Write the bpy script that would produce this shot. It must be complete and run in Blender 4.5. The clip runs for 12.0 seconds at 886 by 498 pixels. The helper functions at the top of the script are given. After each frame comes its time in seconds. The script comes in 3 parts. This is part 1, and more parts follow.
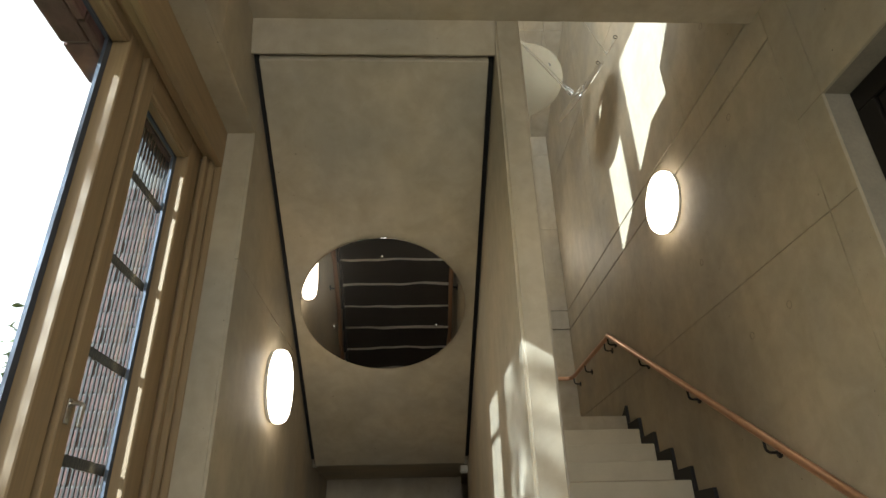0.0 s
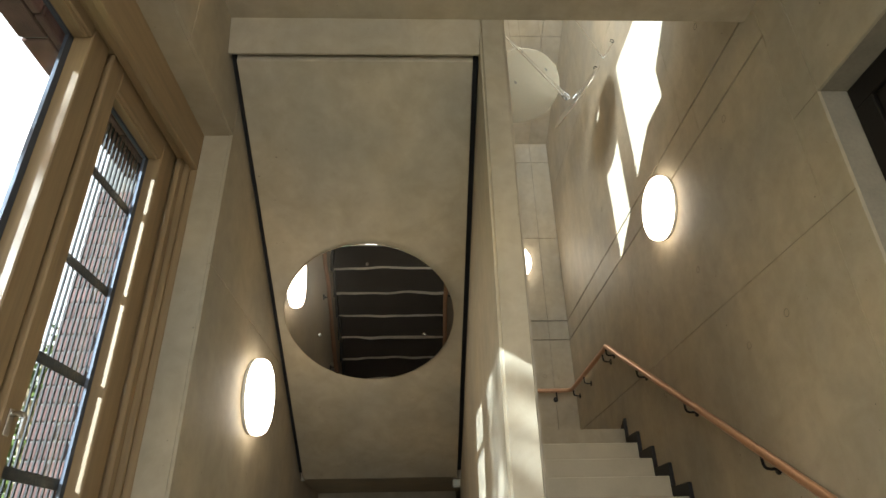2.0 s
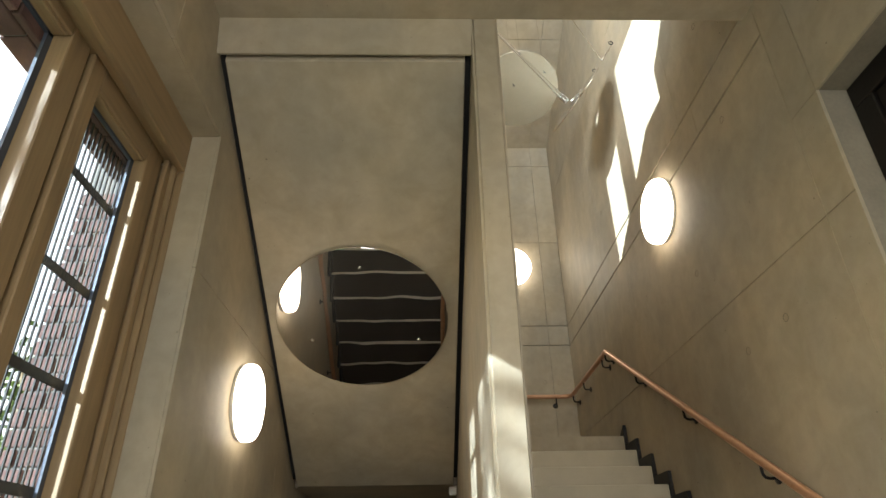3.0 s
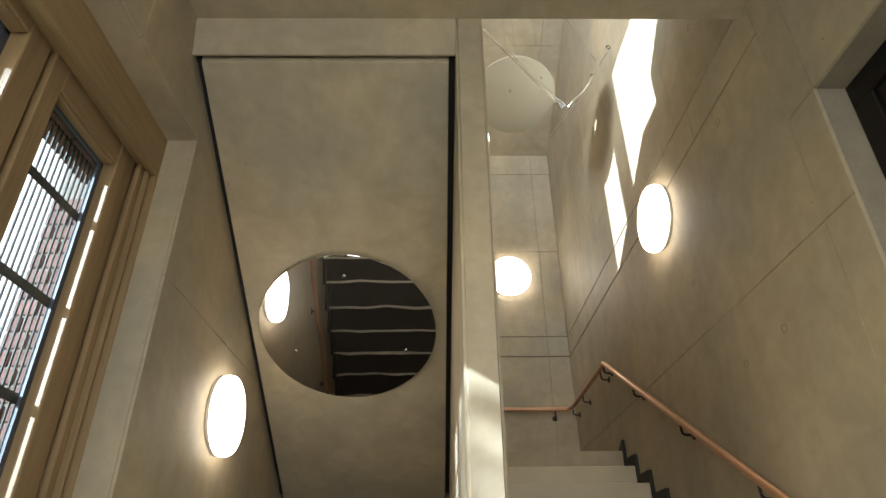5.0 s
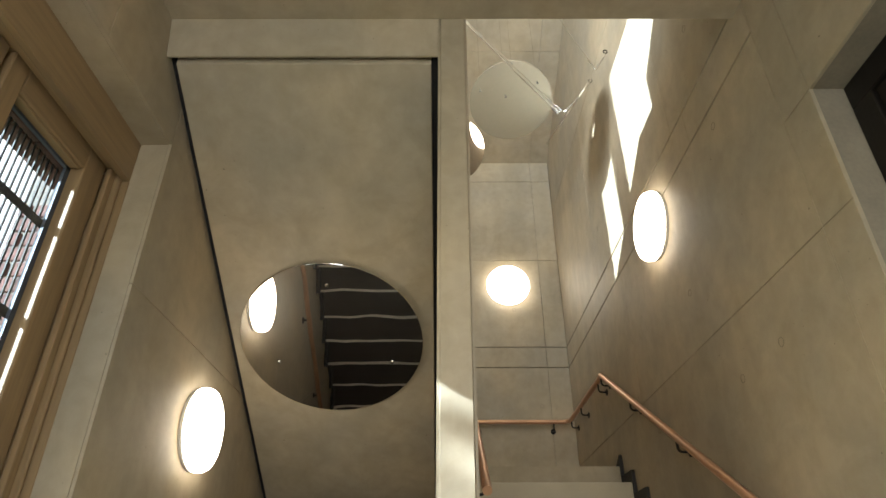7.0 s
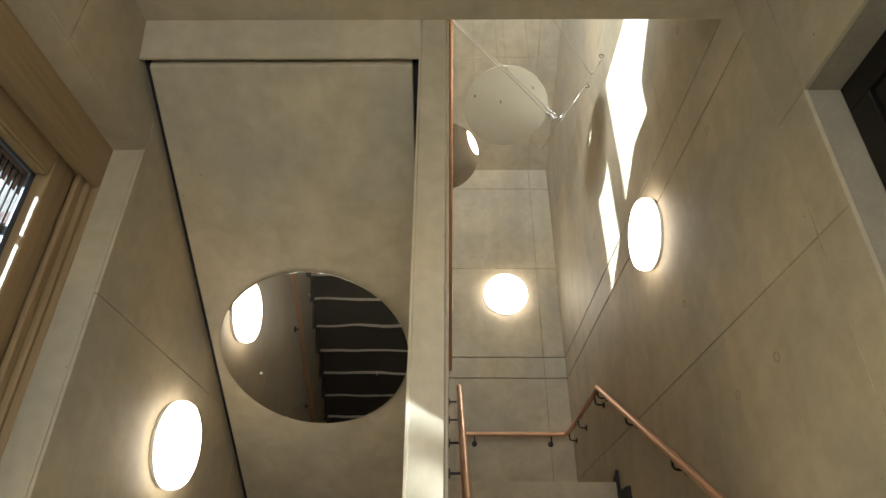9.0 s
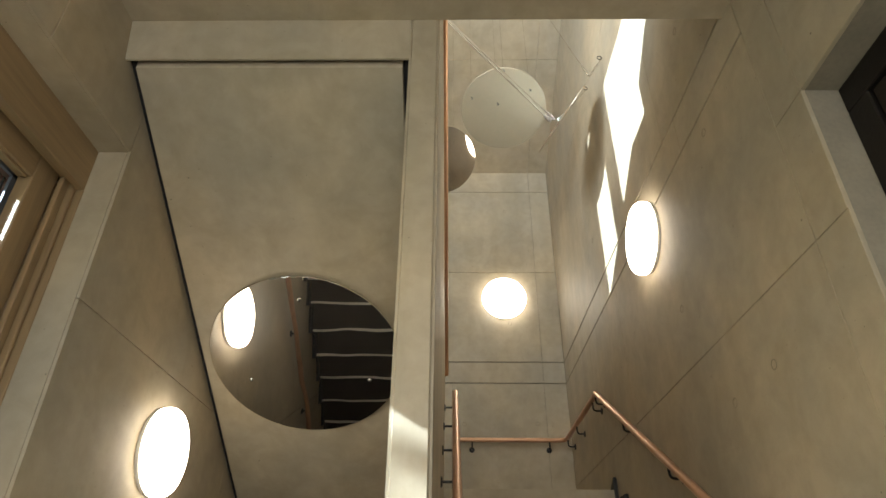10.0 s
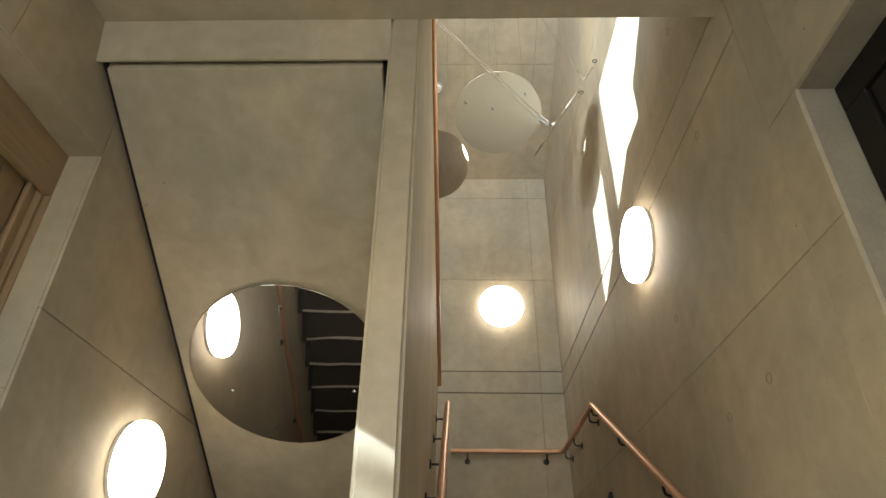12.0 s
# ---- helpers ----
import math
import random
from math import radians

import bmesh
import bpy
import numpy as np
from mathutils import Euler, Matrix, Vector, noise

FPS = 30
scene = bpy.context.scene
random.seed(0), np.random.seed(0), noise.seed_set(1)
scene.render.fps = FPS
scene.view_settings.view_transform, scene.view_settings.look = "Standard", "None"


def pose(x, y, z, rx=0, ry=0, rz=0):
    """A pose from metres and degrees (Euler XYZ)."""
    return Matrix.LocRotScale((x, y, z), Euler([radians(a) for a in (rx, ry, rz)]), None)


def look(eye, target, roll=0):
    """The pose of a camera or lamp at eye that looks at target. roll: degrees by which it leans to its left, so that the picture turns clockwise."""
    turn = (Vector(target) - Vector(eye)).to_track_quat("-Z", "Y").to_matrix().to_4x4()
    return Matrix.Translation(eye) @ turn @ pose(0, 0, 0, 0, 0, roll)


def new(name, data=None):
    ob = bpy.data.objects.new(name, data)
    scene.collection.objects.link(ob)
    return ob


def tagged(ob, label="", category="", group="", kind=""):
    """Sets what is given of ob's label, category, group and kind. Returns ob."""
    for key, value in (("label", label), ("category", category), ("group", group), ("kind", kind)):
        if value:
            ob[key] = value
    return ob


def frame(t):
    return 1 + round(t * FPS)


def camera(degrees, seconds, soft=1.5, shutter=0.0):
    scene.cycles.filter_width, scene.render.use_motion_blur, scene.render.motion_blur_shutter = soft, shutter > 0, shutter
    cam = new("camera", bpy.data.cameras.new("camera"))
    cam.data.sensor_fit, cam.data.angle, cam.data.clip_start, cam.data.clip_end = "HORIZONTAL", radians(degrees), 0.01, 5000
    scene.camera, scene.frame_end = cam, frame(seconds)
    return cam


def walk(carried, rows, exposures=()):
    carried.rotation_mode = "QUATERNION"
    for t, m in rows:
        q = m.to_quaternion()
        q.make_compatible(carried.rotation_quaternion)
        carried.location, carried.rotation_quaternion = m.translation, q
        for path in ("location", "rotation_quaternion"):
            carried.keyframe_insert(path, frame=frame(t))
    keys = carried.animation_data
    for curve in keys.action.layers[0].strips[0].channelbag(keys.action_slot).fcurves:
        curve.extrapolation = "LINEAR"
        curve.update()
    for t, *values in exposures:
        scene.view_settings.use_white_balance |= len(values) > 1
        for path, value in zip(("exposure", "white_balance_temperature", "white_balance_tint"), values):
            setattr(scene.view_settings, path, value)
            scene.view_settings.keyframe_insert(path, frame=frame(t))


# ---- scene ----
cam = camera(72.1, 12.0)
PATH = [
    (0.0, -0.4376, -2.3812, 0.7652, 26.693, -1.664, -2.991),
    (0.5, -0.4019, -2.3545, 0.7701, 26.952, -1.557, -2.780),
    (1.0, -0.3668, -2.3270, 0.7757, 27.214, -1.449, -2.565),
    (1.5, -0.3321, -2.2989, 0.7821, 27.477, -1.340, -2.346),
    (2.0, -0.2979, -2.2705, 0.7894, 27.738, -1.230, -2.125),
    (2.5, -0.2642, -2.2420, 0.7976, 27.997, -1.118, -1.902),
    (3.0, -0.2308, -2.2135, 0.8066, 28.250, -1.005, -1.680),
    (3.5, -0.1978, -2.1851, 0.8165, 28.498, -0.889, -1.459),
    (4.0, -0.1653, -2.1570, 0.8272, 28.740, -0.772, -1.240),
    (4.5, -0.1331, -2.1293, 0.8388, 28.973, -0.653, -1.024),
    (5.0, -0.1014, -2.1021, 0.8511, 29.198, -0.533, -0.812),
    (5.5, -0.0700, -2.0753, 0.8642, 29.415, -0.411, -0.605),
    (6.0, -0.0390, -2.0492, 0.8780, 29.623, -0.290, -0.403),
    (6.5, -0.0085, -2.0235, 0.8924, 29.822, -0.168, -0.207),
    (7.0, 0.0217, -1.9985, 0.9073, 30.012, -0.047, -0.016),
    (7.5, 0.0514, -1.9739, 0.9227, 30.195, 0.072, 0.169),
    (8.0, 0.0807, -1.9499, 0.9384, 30.370, 0.189, 0.347),
    (8.5, 0.1095, -1.9263, 0.9544, 30.539, 0.302, 0.519),
    (9.0, 0.1378, -1.9031, 0.9704, 30.703, 0.410, 0.684),
    (9.5, 0.1656, -1.8800, 0.9865, 30.862, 0.512, 0.844),
    (10.0, 0.1929, -1.8571, 1.0023, 31.020, 0.607, 0.998),
    (10.5, 0.2195, -1.8341, 1.0179, 31.177, 0.693, 1.147),
    (11.0, 0.2456, -1.8109, 1.0330, 31.335, 0.769, 1.291),
    (11.5, 0.2709, -1.7873, 1.0474, 31.497, 0.833, 1.432),
    (12.0, 0.2956, -1.7631, 1.0610, 31.665, 0.883, 1.568),
]
walk(cam, [(t, pose(x, y, z, 90 + p, 0, g) @ pose(0, 0, 0, 0, 0, r)) for t, x, y, z, p, r, g in PATH], [(0.0, 2.15), (1.5, 2.4), (3.0, 2.52), (12.0, 2.6)])

# ---- world and sun ----
SUN = Vector((1.0, 0.74, -0.56)).normalized()
world = bpy.data.worlds.new("world")
scene.world = world
world.use_nodes = True
wn = world.node_tree.nodes
sky = wn.new("ShaderNodeTexSky")
sky.sky_type = "NISHITA"
sky.sun_disc = False
sky.dust_density = 1.0
sky.sun_elevation = math.asin(-SUN.z)
sky.sun_rotation = math.atan2(-SUN.x, -SUN.y)
wn["Background"].inputs["Strength"].default_value = 0.055
world.node_tree.links.new(sky.outputs[0], wn["Background"].inputs["Color"])
sun = new("sun", bpy.data.lights.new("sun", "SUN"))
sun.data.energy, sun.data.angle, sun.data.color = 3.4, radians(0.5), (0.72, 0.88, 1.0)
sun.matrix_world = look((-8, -8, 8), Vector((-8, -8, 8)) + SUN)


def sky_lamp(name, centre, facing, width, height, watts, color):
    """Sky light that enters by a window's opening."""
    ob = new(name, bpy.data.lights.new(name, "AREA"))
    ob.data.shape, ob.data.size, ob.data.size_y = "RECTANGLE", width, height
    ob.data.energy, ob.data.color = watts, color
    ob.matrix_world = look(centre, Vector(centre) + Vector(facing))
    return ob


sky_lamp("sky_light_entrance", (0.1, -4.18, 1.6), (0, 1, 0), 2.3, 2.4, 12.5, (0.97, 0.98, 0.97))
sky_lamp("sky_light_upper_front", (0.1, -4.18, 5.2), (0, 1, 0), 2.3, 2.4, 52, (0.84, 0.93, 1.0))
sky_lamp("sky_light_window_2", (-1.9, -1.1, 5.1), (1, 0, 0), 2.5, 2.0, 70, (0.78, 0.90, 1.0))


# ---- materials ----
def mat(name, color, rough=0.6, metal=0.0, var=0.12, scale=3.0, fine=60.0, bump=0.15, spec=0.5, tint=(1, 1, 1), coat=0.0, stretch=(1, 1, 1), random_amount=0.0):
    m = bpy.data.materials.new(name)
    m.use_nodes = True
    n, l = m.node_tree.nodes, m.node_tree.links
    b = n["Principled BSDF"]
    tc = n.new("ShaderNodeTexCoord")
    mp = n.new("ShaderNodeMapping")
    mp.inputs["Scale"].default_value = stretch
    l.new(tc.outputs["Object"], mp.inputs["Vector"])
    a = n.new("ShaderNodeTexNoise")
    a.inputs["Scale"].default_value, a.inputs["Detail"].default_value = scale, 6
    f = n.new("ShaderNodeTexNoise")
    f.inputs["Scale"].default_value, f.inputs["Detail"].default_value = fine, 4
    for t in (a, f):
        l.new(mp.outputs[0], t.inputs["Vector"])
    r = n.new("ShaderNodeValToRGB")
    c = Vector(color)
    lo = [max(0, c[i] * (1 - var) * (1 if i < 3 else 1)) for i in range(3)]
    hi = [min(1, c[i] * (1 + var) * tint[i]) for i in range(3)]
    r.color_ramp.elements[0].position, r.color_ramp.elements[1].position = 0.32, 0.68
    r.color_ramp.elements[0].color, r.color_ramp.elements[1].color = (*lo, 1), (*hi, 1)
    l.new(a.outputs["Fac"], r.inputs["Fac"])
    mx = n.new("ShaderNodeMix")
    mx.data_type, mx.blend_type = "RGBA", "MULTIPLY"
    mx.inputs[0].default_value = 1.0
    r2 = n.new("ShaderNodeValToRGB")
    r2.color_ramp.elements[0].position, r2.color_ramp.elements[1].position = 0.3, 0.62
    k = 1 - var * 0.8
    r2.color_ramp.elements[0].color, r2.color_ramp.elements[1].color = (k, k, k, 1), (1, 1, 1, 1)
    l.new(f.outputs["Fac"], r2.inputs["Fac"])
    l.new(r.outputs[0], mx.inputs[6])
    l.new(r2.outputs[0], mx.inputs[7])
    out = mx.outputs[2]
    if random_amount:
        oi = n.new("ShaderNodeObjectInfo")
        hs = n.new("ShaderNodeHueSaturation")
        mr = n.new("ShaderNodeMapRange")
        mr.inputs[3].default_value, mr.inputs[4].default_value = 1 - random_amount, 1 + random_amount
        l.new(oi.outputs["Random"], mr.inputs[0])
        l.new(mr.outputs[0], hs.inputs["Value"])
        l.new(out, hs.inputs["Color"])
        out = hs.outputs[0]
    l.new(out, b.inputs["Base Color"])
    b.inputs["Roughness"].default_value, b.inputs["Metallic"].default_value = rough, metal
    b.inputs["Specular IOR Level"].default_value, b.inputs["Coat Weight"].default_value = spec, coat
    if bump:
        bp = n.new("ShaderNodeBump")
        bp.inputs["Strength"].default_value, bp.inputs["Distance"].default_value = bump, 0.004
        l.new(f.outputs["Fac"], bp.inputs["Height"])
        l.new(bp.outputs[0], b.inputs["Normal"])
    return m


def concrete_mat(name, color):
    """Fair-faced concrete: cloudy tone, vertical streaks, small pores."""
    m = mat(name, color, rough=0.62, var=0.10, scale=1.7, fine=13.0, bump=0.06, tint=(1.06, 1.0, 0.90), random_amount=0.02)
    n, l = m.node_tree.nodes, m.node_tree.links
    b = n["Principled BSDF"]
    base = b.inputs["Base Color"].links[0].from_socket
    tc = n.new("ShaderNodeTexCoord")
    st = n.new("ShaderNodeTexNoise")
    st.inputs["Scale"].default_value, st.inputs["Detail"].default_value = 5.0, 5
    mp = n.new("ShaderNodeMapping")
    mp.inputs["Scale"].default_value = (1, 1, 0.12)
    l.new(tc.outputs["Object"], mp.inputs["Vector"])
    l.new(mp.outputs[0], st.inputs["Vector"])
    vo = n.new("ShaderNodeTexVoronoi")
    vo.inputs["Scale"].default_value = 22.0
    l.new(tc.outputs["Object"], vo.inputs["Vector"])
    pore = n.new("ShaderNodeValToRGB")
    pore.color_ramp.elements[0].position, pore.color_ramp.elements[1].position = 0.03, 0.06
    pore.color_ramp.elements[0].color, pore.color_ramp.elements[1].color = (0.45, 0.45, 0.45, 1), (1, 1, 1, 1)
    l.new(vo.outputs["Distance"], pore.inputs["Fac"])
    sr = n.new("ShaderNodeValToRGB")
    sr.color_ramp.elements[0].position, sr.color_ramp.elements[1].position = 0.3, 0.65
    sr.color_ramp.elements[0].color, sr.color_ramp.elements[1].color = (0.9, 0.9, 0.88, 1), (1.0, 1.0, 1.0, 1)
    l.new(st.outputs["Fac"], sr.inputs["Fac"])
    pick = n.new("ShaderNodeTexNoise")
    pick.inputs["Scale"].default_value = 4.0
    l.new(tc.outputs["Object"], pick.inputs["Vector"])
    pr = n.new("ShaderNodeValToRGB")
    pr.color_ramp.elements[0].position, pr.color_ramp.elements[1].position = 0.5, 0.55
    l.new(pick.outputs["Fac"], pr.inputs["Fac"])
    m1 = n.new("ShaderNodeMix")
    m1.data_type, m1.blend_type = "RGBA", "MULTIPLY"
    m1.inputs[0].default_value = 1.0
    l.new(base, m1.inputs[6])
    l.new(sr.outputs[0], m1.inputs[7])
    m2 = n.new("ShaderNodeMix")
    m2.data_type, m2.blend_type = "RGBA", "MULTIPLY"
    l.new(pr.outputs[0], m2.inputs[0])
    l.new(m1.outputs[2], m2.inputs[6])
    l.new(pore.outputs[0], m2.inputs[7])
    # sparse larger blow holes
    big = n.new("ShaderNodeTexVoronoi")
    big.inputs["Scale"].default_value = 7.0
    l.new(tc.outputs["Object"], big.inputs["Vector"])
    hole = n.new("ShaderNodeValToRGB")
    hole.color_ramp.elements[0].position, hole.color_ramp.elements[1].position = 0.022, 0.034
    hole.color_ramp.elements[0].color, hole.color_ramp.elements[1].color = (0.28, 0.26, 0.24, 1), (1, 1, 1, 1)
    l.new(big.outputs["Distance"], hole.inputs["Fac"])
    m3 = n.new("ShaderNodeMix")
    m3.data_type, m3.blend_type = "RGBA", "MULTIPLY"
    m3.inputs[0].default_value = 0.85
    l.new(m2.outputs[2], m3.inputs[6])
    l.new(hole.outputs[0], m3.inputs[7])
    # broad damp stains and trowel smears
    smear = n.new("ShaderNodeTexNoise")
    smear.inputs["Scale"].default_value, smear.inputs["Detail"].default_value, smear.inputs["Roughness"].default_value, smear.inputs["Distortion"].default_value = 4.5, 10, 0.72, 0.6
    l.new(tc.outputs["Object"], smear.inputs["Vector"])
    ramp = n.new("ShaderNodeValToRGB")
    ramp.color_ramp.elements[0].position, ramp.color_ramp.elements[1].position = 0.34, 0.60
    ramp.color_ramp.elements[0].color, ramp.color_ramp.elements[1].color = (0.78, 0.77, 0.72, 1), (1, 1, 1, 1)
    l.new(smear.outputs["Fac"], ramp.inputs["Fac"])
    m4 = n.new("ShaderNodeMix")
    m4.data_type, m4.blend_type = "RGBA", "MULTIPLY"
    m4.inputs[0].default_value = 0.6
    l.new(m3.outputs[2], m4.inputs[6])
    l.new(ramp.outputs[0], m4.inputs[7])
    l.new(m4.outputs[2], b.inputs["Base Color"])
    rg = n.new("ShaderNodeMapRange")
    rg.inputs[3].default_value, rg.inputs[4].default_value = 0.48, 0.72
    l.new(smear.outputs["Fac"], rg.inputs[0])
    l.new(rg.outputs[0], b.inputs["Roughness"])
    return m


CONCRETE = concrete_mat("concrete", (0.420, 0.360, 0.272))
JOINT = mat("joint_concrete", (0.25, 0.215, 0.16), rough=0.9, scale=6)
# near-black that paints the shade inside open gaps
GAP_SHADE = mat("gap_shade", (0.012, 0.011, 0.01), rough=0.9, var=0.2)
STEP = mat("step_terrazzo", (0.50, 0.43, 0.31), rough=0.5, var=0.06, scale=5, fine=180, bump=0.03)
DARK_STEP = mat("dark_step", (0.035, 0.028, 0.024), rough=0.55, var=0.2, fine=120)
NOSING = mat("nosing_strip", (0.82, 0.80, 0.75), rough=0.4, var=0.05)
SKIRT = mat("black_skirting", (0.009, 0.008, 0.007), rough=0.6, var=0.2)
COPPER = mat("copper_rail", (0.62, 0.36, 0.22), rough=0.33, metal=0.75, var=0.1, scale=4, fine=40, bump=0.02)
BRACKET = mat("bracket_iron", (0.02, 0.018, 0.016), rough=0.45, metal=0.4, var=0.2)
OAK = mat("larch_timber", (0.29, 0.195, 0.10), rough=0.5, var=0.16, scale=2.2, fine=9, bump=0.08, stretch=(9, 9, 0.5))
OAK_H = mat("larch_timber_level", (0.29, 0.195, 0.10), rough=0.5, var=0.16, scale=2.2, fine=9, bump=0.08, stretch=(9, 0.5, 9))
DARK_FRAME = mat("dark_metal_frame", (0.018, 0.015, 0.013), rough=0.4, metal=0.5, var=0.15)
SPACER = mat("glazing_spacer", (0.07, 0.085, 0.11), rough=0.5, metal=0.3, var=0.1)
STEEL = mat("stainless_steel", (0.62, 0.60, 0.56), rough=0.25, metal=1.0, var=0.05, bump=0.0)
IRON = mat("grille_steel", (0.014, 0.013, 0.013), rough=0.6, metal=0.0, var=0.15)
BRICK = mat("dark_red_brick", (0.16, 0.078, 0.066), rough=0.85, var=0.3, scale=14, fine=90, bump=0.4, random_amount=0.3)
MORTAR = mat("mortar", (0.24, 0.22, 0.20), rough=0.95, var=0.15, scale=20, fine=140, bump=0.4)
GRASS = mat("ground_cover", (0.10, 0.12, 0.05), rough=0.95, var=0.4, scale=2, fine=40, bump=0.3)
LEAF = mat("ivy_leaf", (0.12, 0.16, 0.03), rough=0.5, var=0.4, scale=9, fine=30, bump=0.0)
PLASTER = mat("plaster", (0.55, 0.52, 0.45), rough=0.8, var=0.06, scale=2)
RIM = mat("lamp_rim", (0.55, 0.53, 0.48), rough=0.45, var=0.05)


def mirror_mat(name, wave):
    m = bpy.data.materials.new(name)
    m.use_nodes = True
    n, l = m.node_tree.nodes, m.node_tree.links
    b = n["Principled BSDF"]
    b.inputs["Base Color"].default_value = (0.80, 0.77, 0.73, 1)
    b.inputs["Metallic"].default_value, b.inputs["Roughness"].default_value = 1.0, 0.012
    tc = n.new("ShaderNodeTexCoord")
    t = n.new("ShaderNodeTexNoise")
    t.inputs["Scale"].default_value, t.inputs["Detail"].default_value = 3.2, 1.0
    l.new(tc.outputs["Object"], t.inputs["Vector"])
    bp = n.new("ShaderNodeBump")
    bp.inputs["Strength"].default_value, bp.inputs["Distance"].default_value = 1.0, wave
    l.new(t.outputs["Fac"], bp.inputs["Height"])
    l.new(bp.outputs[0], b.inputs["Normal"])
    film, mix = n.new("ShaderNodeBsdfGlossy"), n.new("ShaderNodeMixShader")
    film.inputs["Color"].default_value, film.inputs["Roughness"].default_value = (0.8, 0.77, 0.73, 1), 0.34
    l.new(b.outputs[0], mix.inputs[1])
    l.new(film.outputs[0], mix.inputs[2])
    mix.inputs[0].default_value = 0.06
    l.new(mix.outputs[0], n["Material Output"].inputs[0])
    return m


MIRROR = mirror_mat("polished_steel_mirror", 0.0013)
MIRROR_B = mirror_mat("hanging_mirror", 0.0006)
# pale satin colour standing in for the concrete reflected in a mirror disc
MIRROR_TONE = mat("painted_mirror_tone", (0.53, 0.46, 0.33), rough=0.24, metal=0.5, var=0.04, scale=2, fine=30, bump=0.0)


def glow_mat(name, color, strength):
    m = bpy.data.materials.new(name)
    m.use_nodes = True
    b = m.node_tree.nodes["Principled BSDF"]
    b.inputs["Base Color"].default_value = (0.85, 0.83, 0.78, 1)
    b.inputs["Emission Color"].default_value = (*color, 1)
    b.inputs["Emission Strength"].default_value = strength
    return m


LAMP = glow_mat("opal_lamp", (1.0, 0.91, 0.76), 1.7)


def glass_mat():
    m = bpy.data.materials.new("window_glass")
    m.use_nodes = True
    n, l = m.node_tree.nodes, m.node_tree.links
    n.remove(n["Principled BSDF"])
    tr, gl, mix, lw, pw = (n.new("ShaderNode" + k) for k in ("BsdfTransparent", "BsdfGlossy", "MixShader", "LayerWeight", "Math"))
    tr.inputs[0].default_value = (0.94, 0.96, 0.95, 1)
    gl.inputs["Roughness"].default_value = 0.02
    lw.inputs[0].default_value = 0.5
    pw.operation = "POWER"
    pw.inputs[1].default_value = 4.0
    l.new(lw.outputs["Facing"], pw.inputs[0])
    l.new(pw.outputs[0], mix.inputs[0])
    l.new(tr.outputs[0], mix.inputs[1])
    l.new(gl.outputs[0], mix.inputs[2])
    l.new(mix.outputs[0], n["Material Output"].inputs[0])
    return m


GLASS = glass_mat()


# ---- mesh helpers ----
def obj(name, bm, material, parent=None, smooth=False):
    me = bpy.data.meshes.new(name)
    bmesh.ops.recalc_face_normals(bm, faces=bm.faces)
    bm.to_mesh(me)
    bm.free()
    me.materials.append(material)
    if smooth:
        for p in me.polygons:
            p.use_smooth = True
        me.set_sharp_from_angle(angle=radians(35))
    ob = new(name, me)
    ob.parent = parent
    return ob


def part(name, bm, material, parent, label="", smooth=False):
    ob = obj(name, bm, material, parent, smooth)
    return tagged(ob, label) if label else ob


def structure(name, bm, material, label, category):
    return tagged(obj(name, bm, material), label, category, kind="structure")


def box(bm, x0, x1, y0, y1, z0, z1, bevel=0.0, segments=1):
    r = bmesh.ops.create_cube(bm, size=1.0, matrix=Matrix.Translation(((x0 + x1) / 2, (y0 + y1) / 2, (z0 + z1) / 2)) @ Matrix.Diagonal((x1 - x0, y1 - y0, z1 - z0, 1)))
    if bevel:
        edges = list({e for v in r["verts"] for e in v.link_edges})
        bmesh.ops.bevel(bm, geom=edges, offset=bevel, segments=segments, affect="EDGES", profile=0.5)
    return bm


def boxes(*rows, bevel=0.0):
    bm = bmesh.new()
    for r in rows:
        box(bm, *r, bevel=bevel)
    return bm


def prism(points, x0, x1):
    """A polygon of (y, z) points, drawn out from x0 to x1."""
    bm = bmesh.new()
    a = [bm.verts.new((x0, y, z)) for y, z in points]
    b = [bm.verts.new((x1, y, z)) for y, z in points]
    bm.faces.new(a)
    bm.faces.new(b[::-1])
    for i in range(len(points)):
        j = (i + 1) % len(points)
        bm.faces.new((a[i], a[j], b[j], b[i]))
    return bm


def tube(bm, points, radius, n=14, cap=True):
    """A round bar along a line of points."""
    pts = [Vector(p) for p in points]
    rings = []
    for i, p in enumerate(pts):
        d = (pts[min(i + 1, len(pts) - 1)] - pts[max(i - 1, 0)]).normalized()
        u = d.cross(Vector((0.31, 0.17, 0.93))).normalized()
        w = d.cross(u)
        rings.append([bm.verts.new(p + radius * (math.cos(2 * math.pi * k / n) * u + math.sin(2 * math.pi * k / n) * w)) for k in range(n)])
    for a, b in zip(rings, rings[1:]):
        for k in range(n):
            bm.faces.new((a[k], a[(k + 1) % n], b[(k + 1) % n], b[k]))
    if cap:
        bm.faces.new(rings[0][::-1])
        bm.faces.new(rings[-1])
    return bm


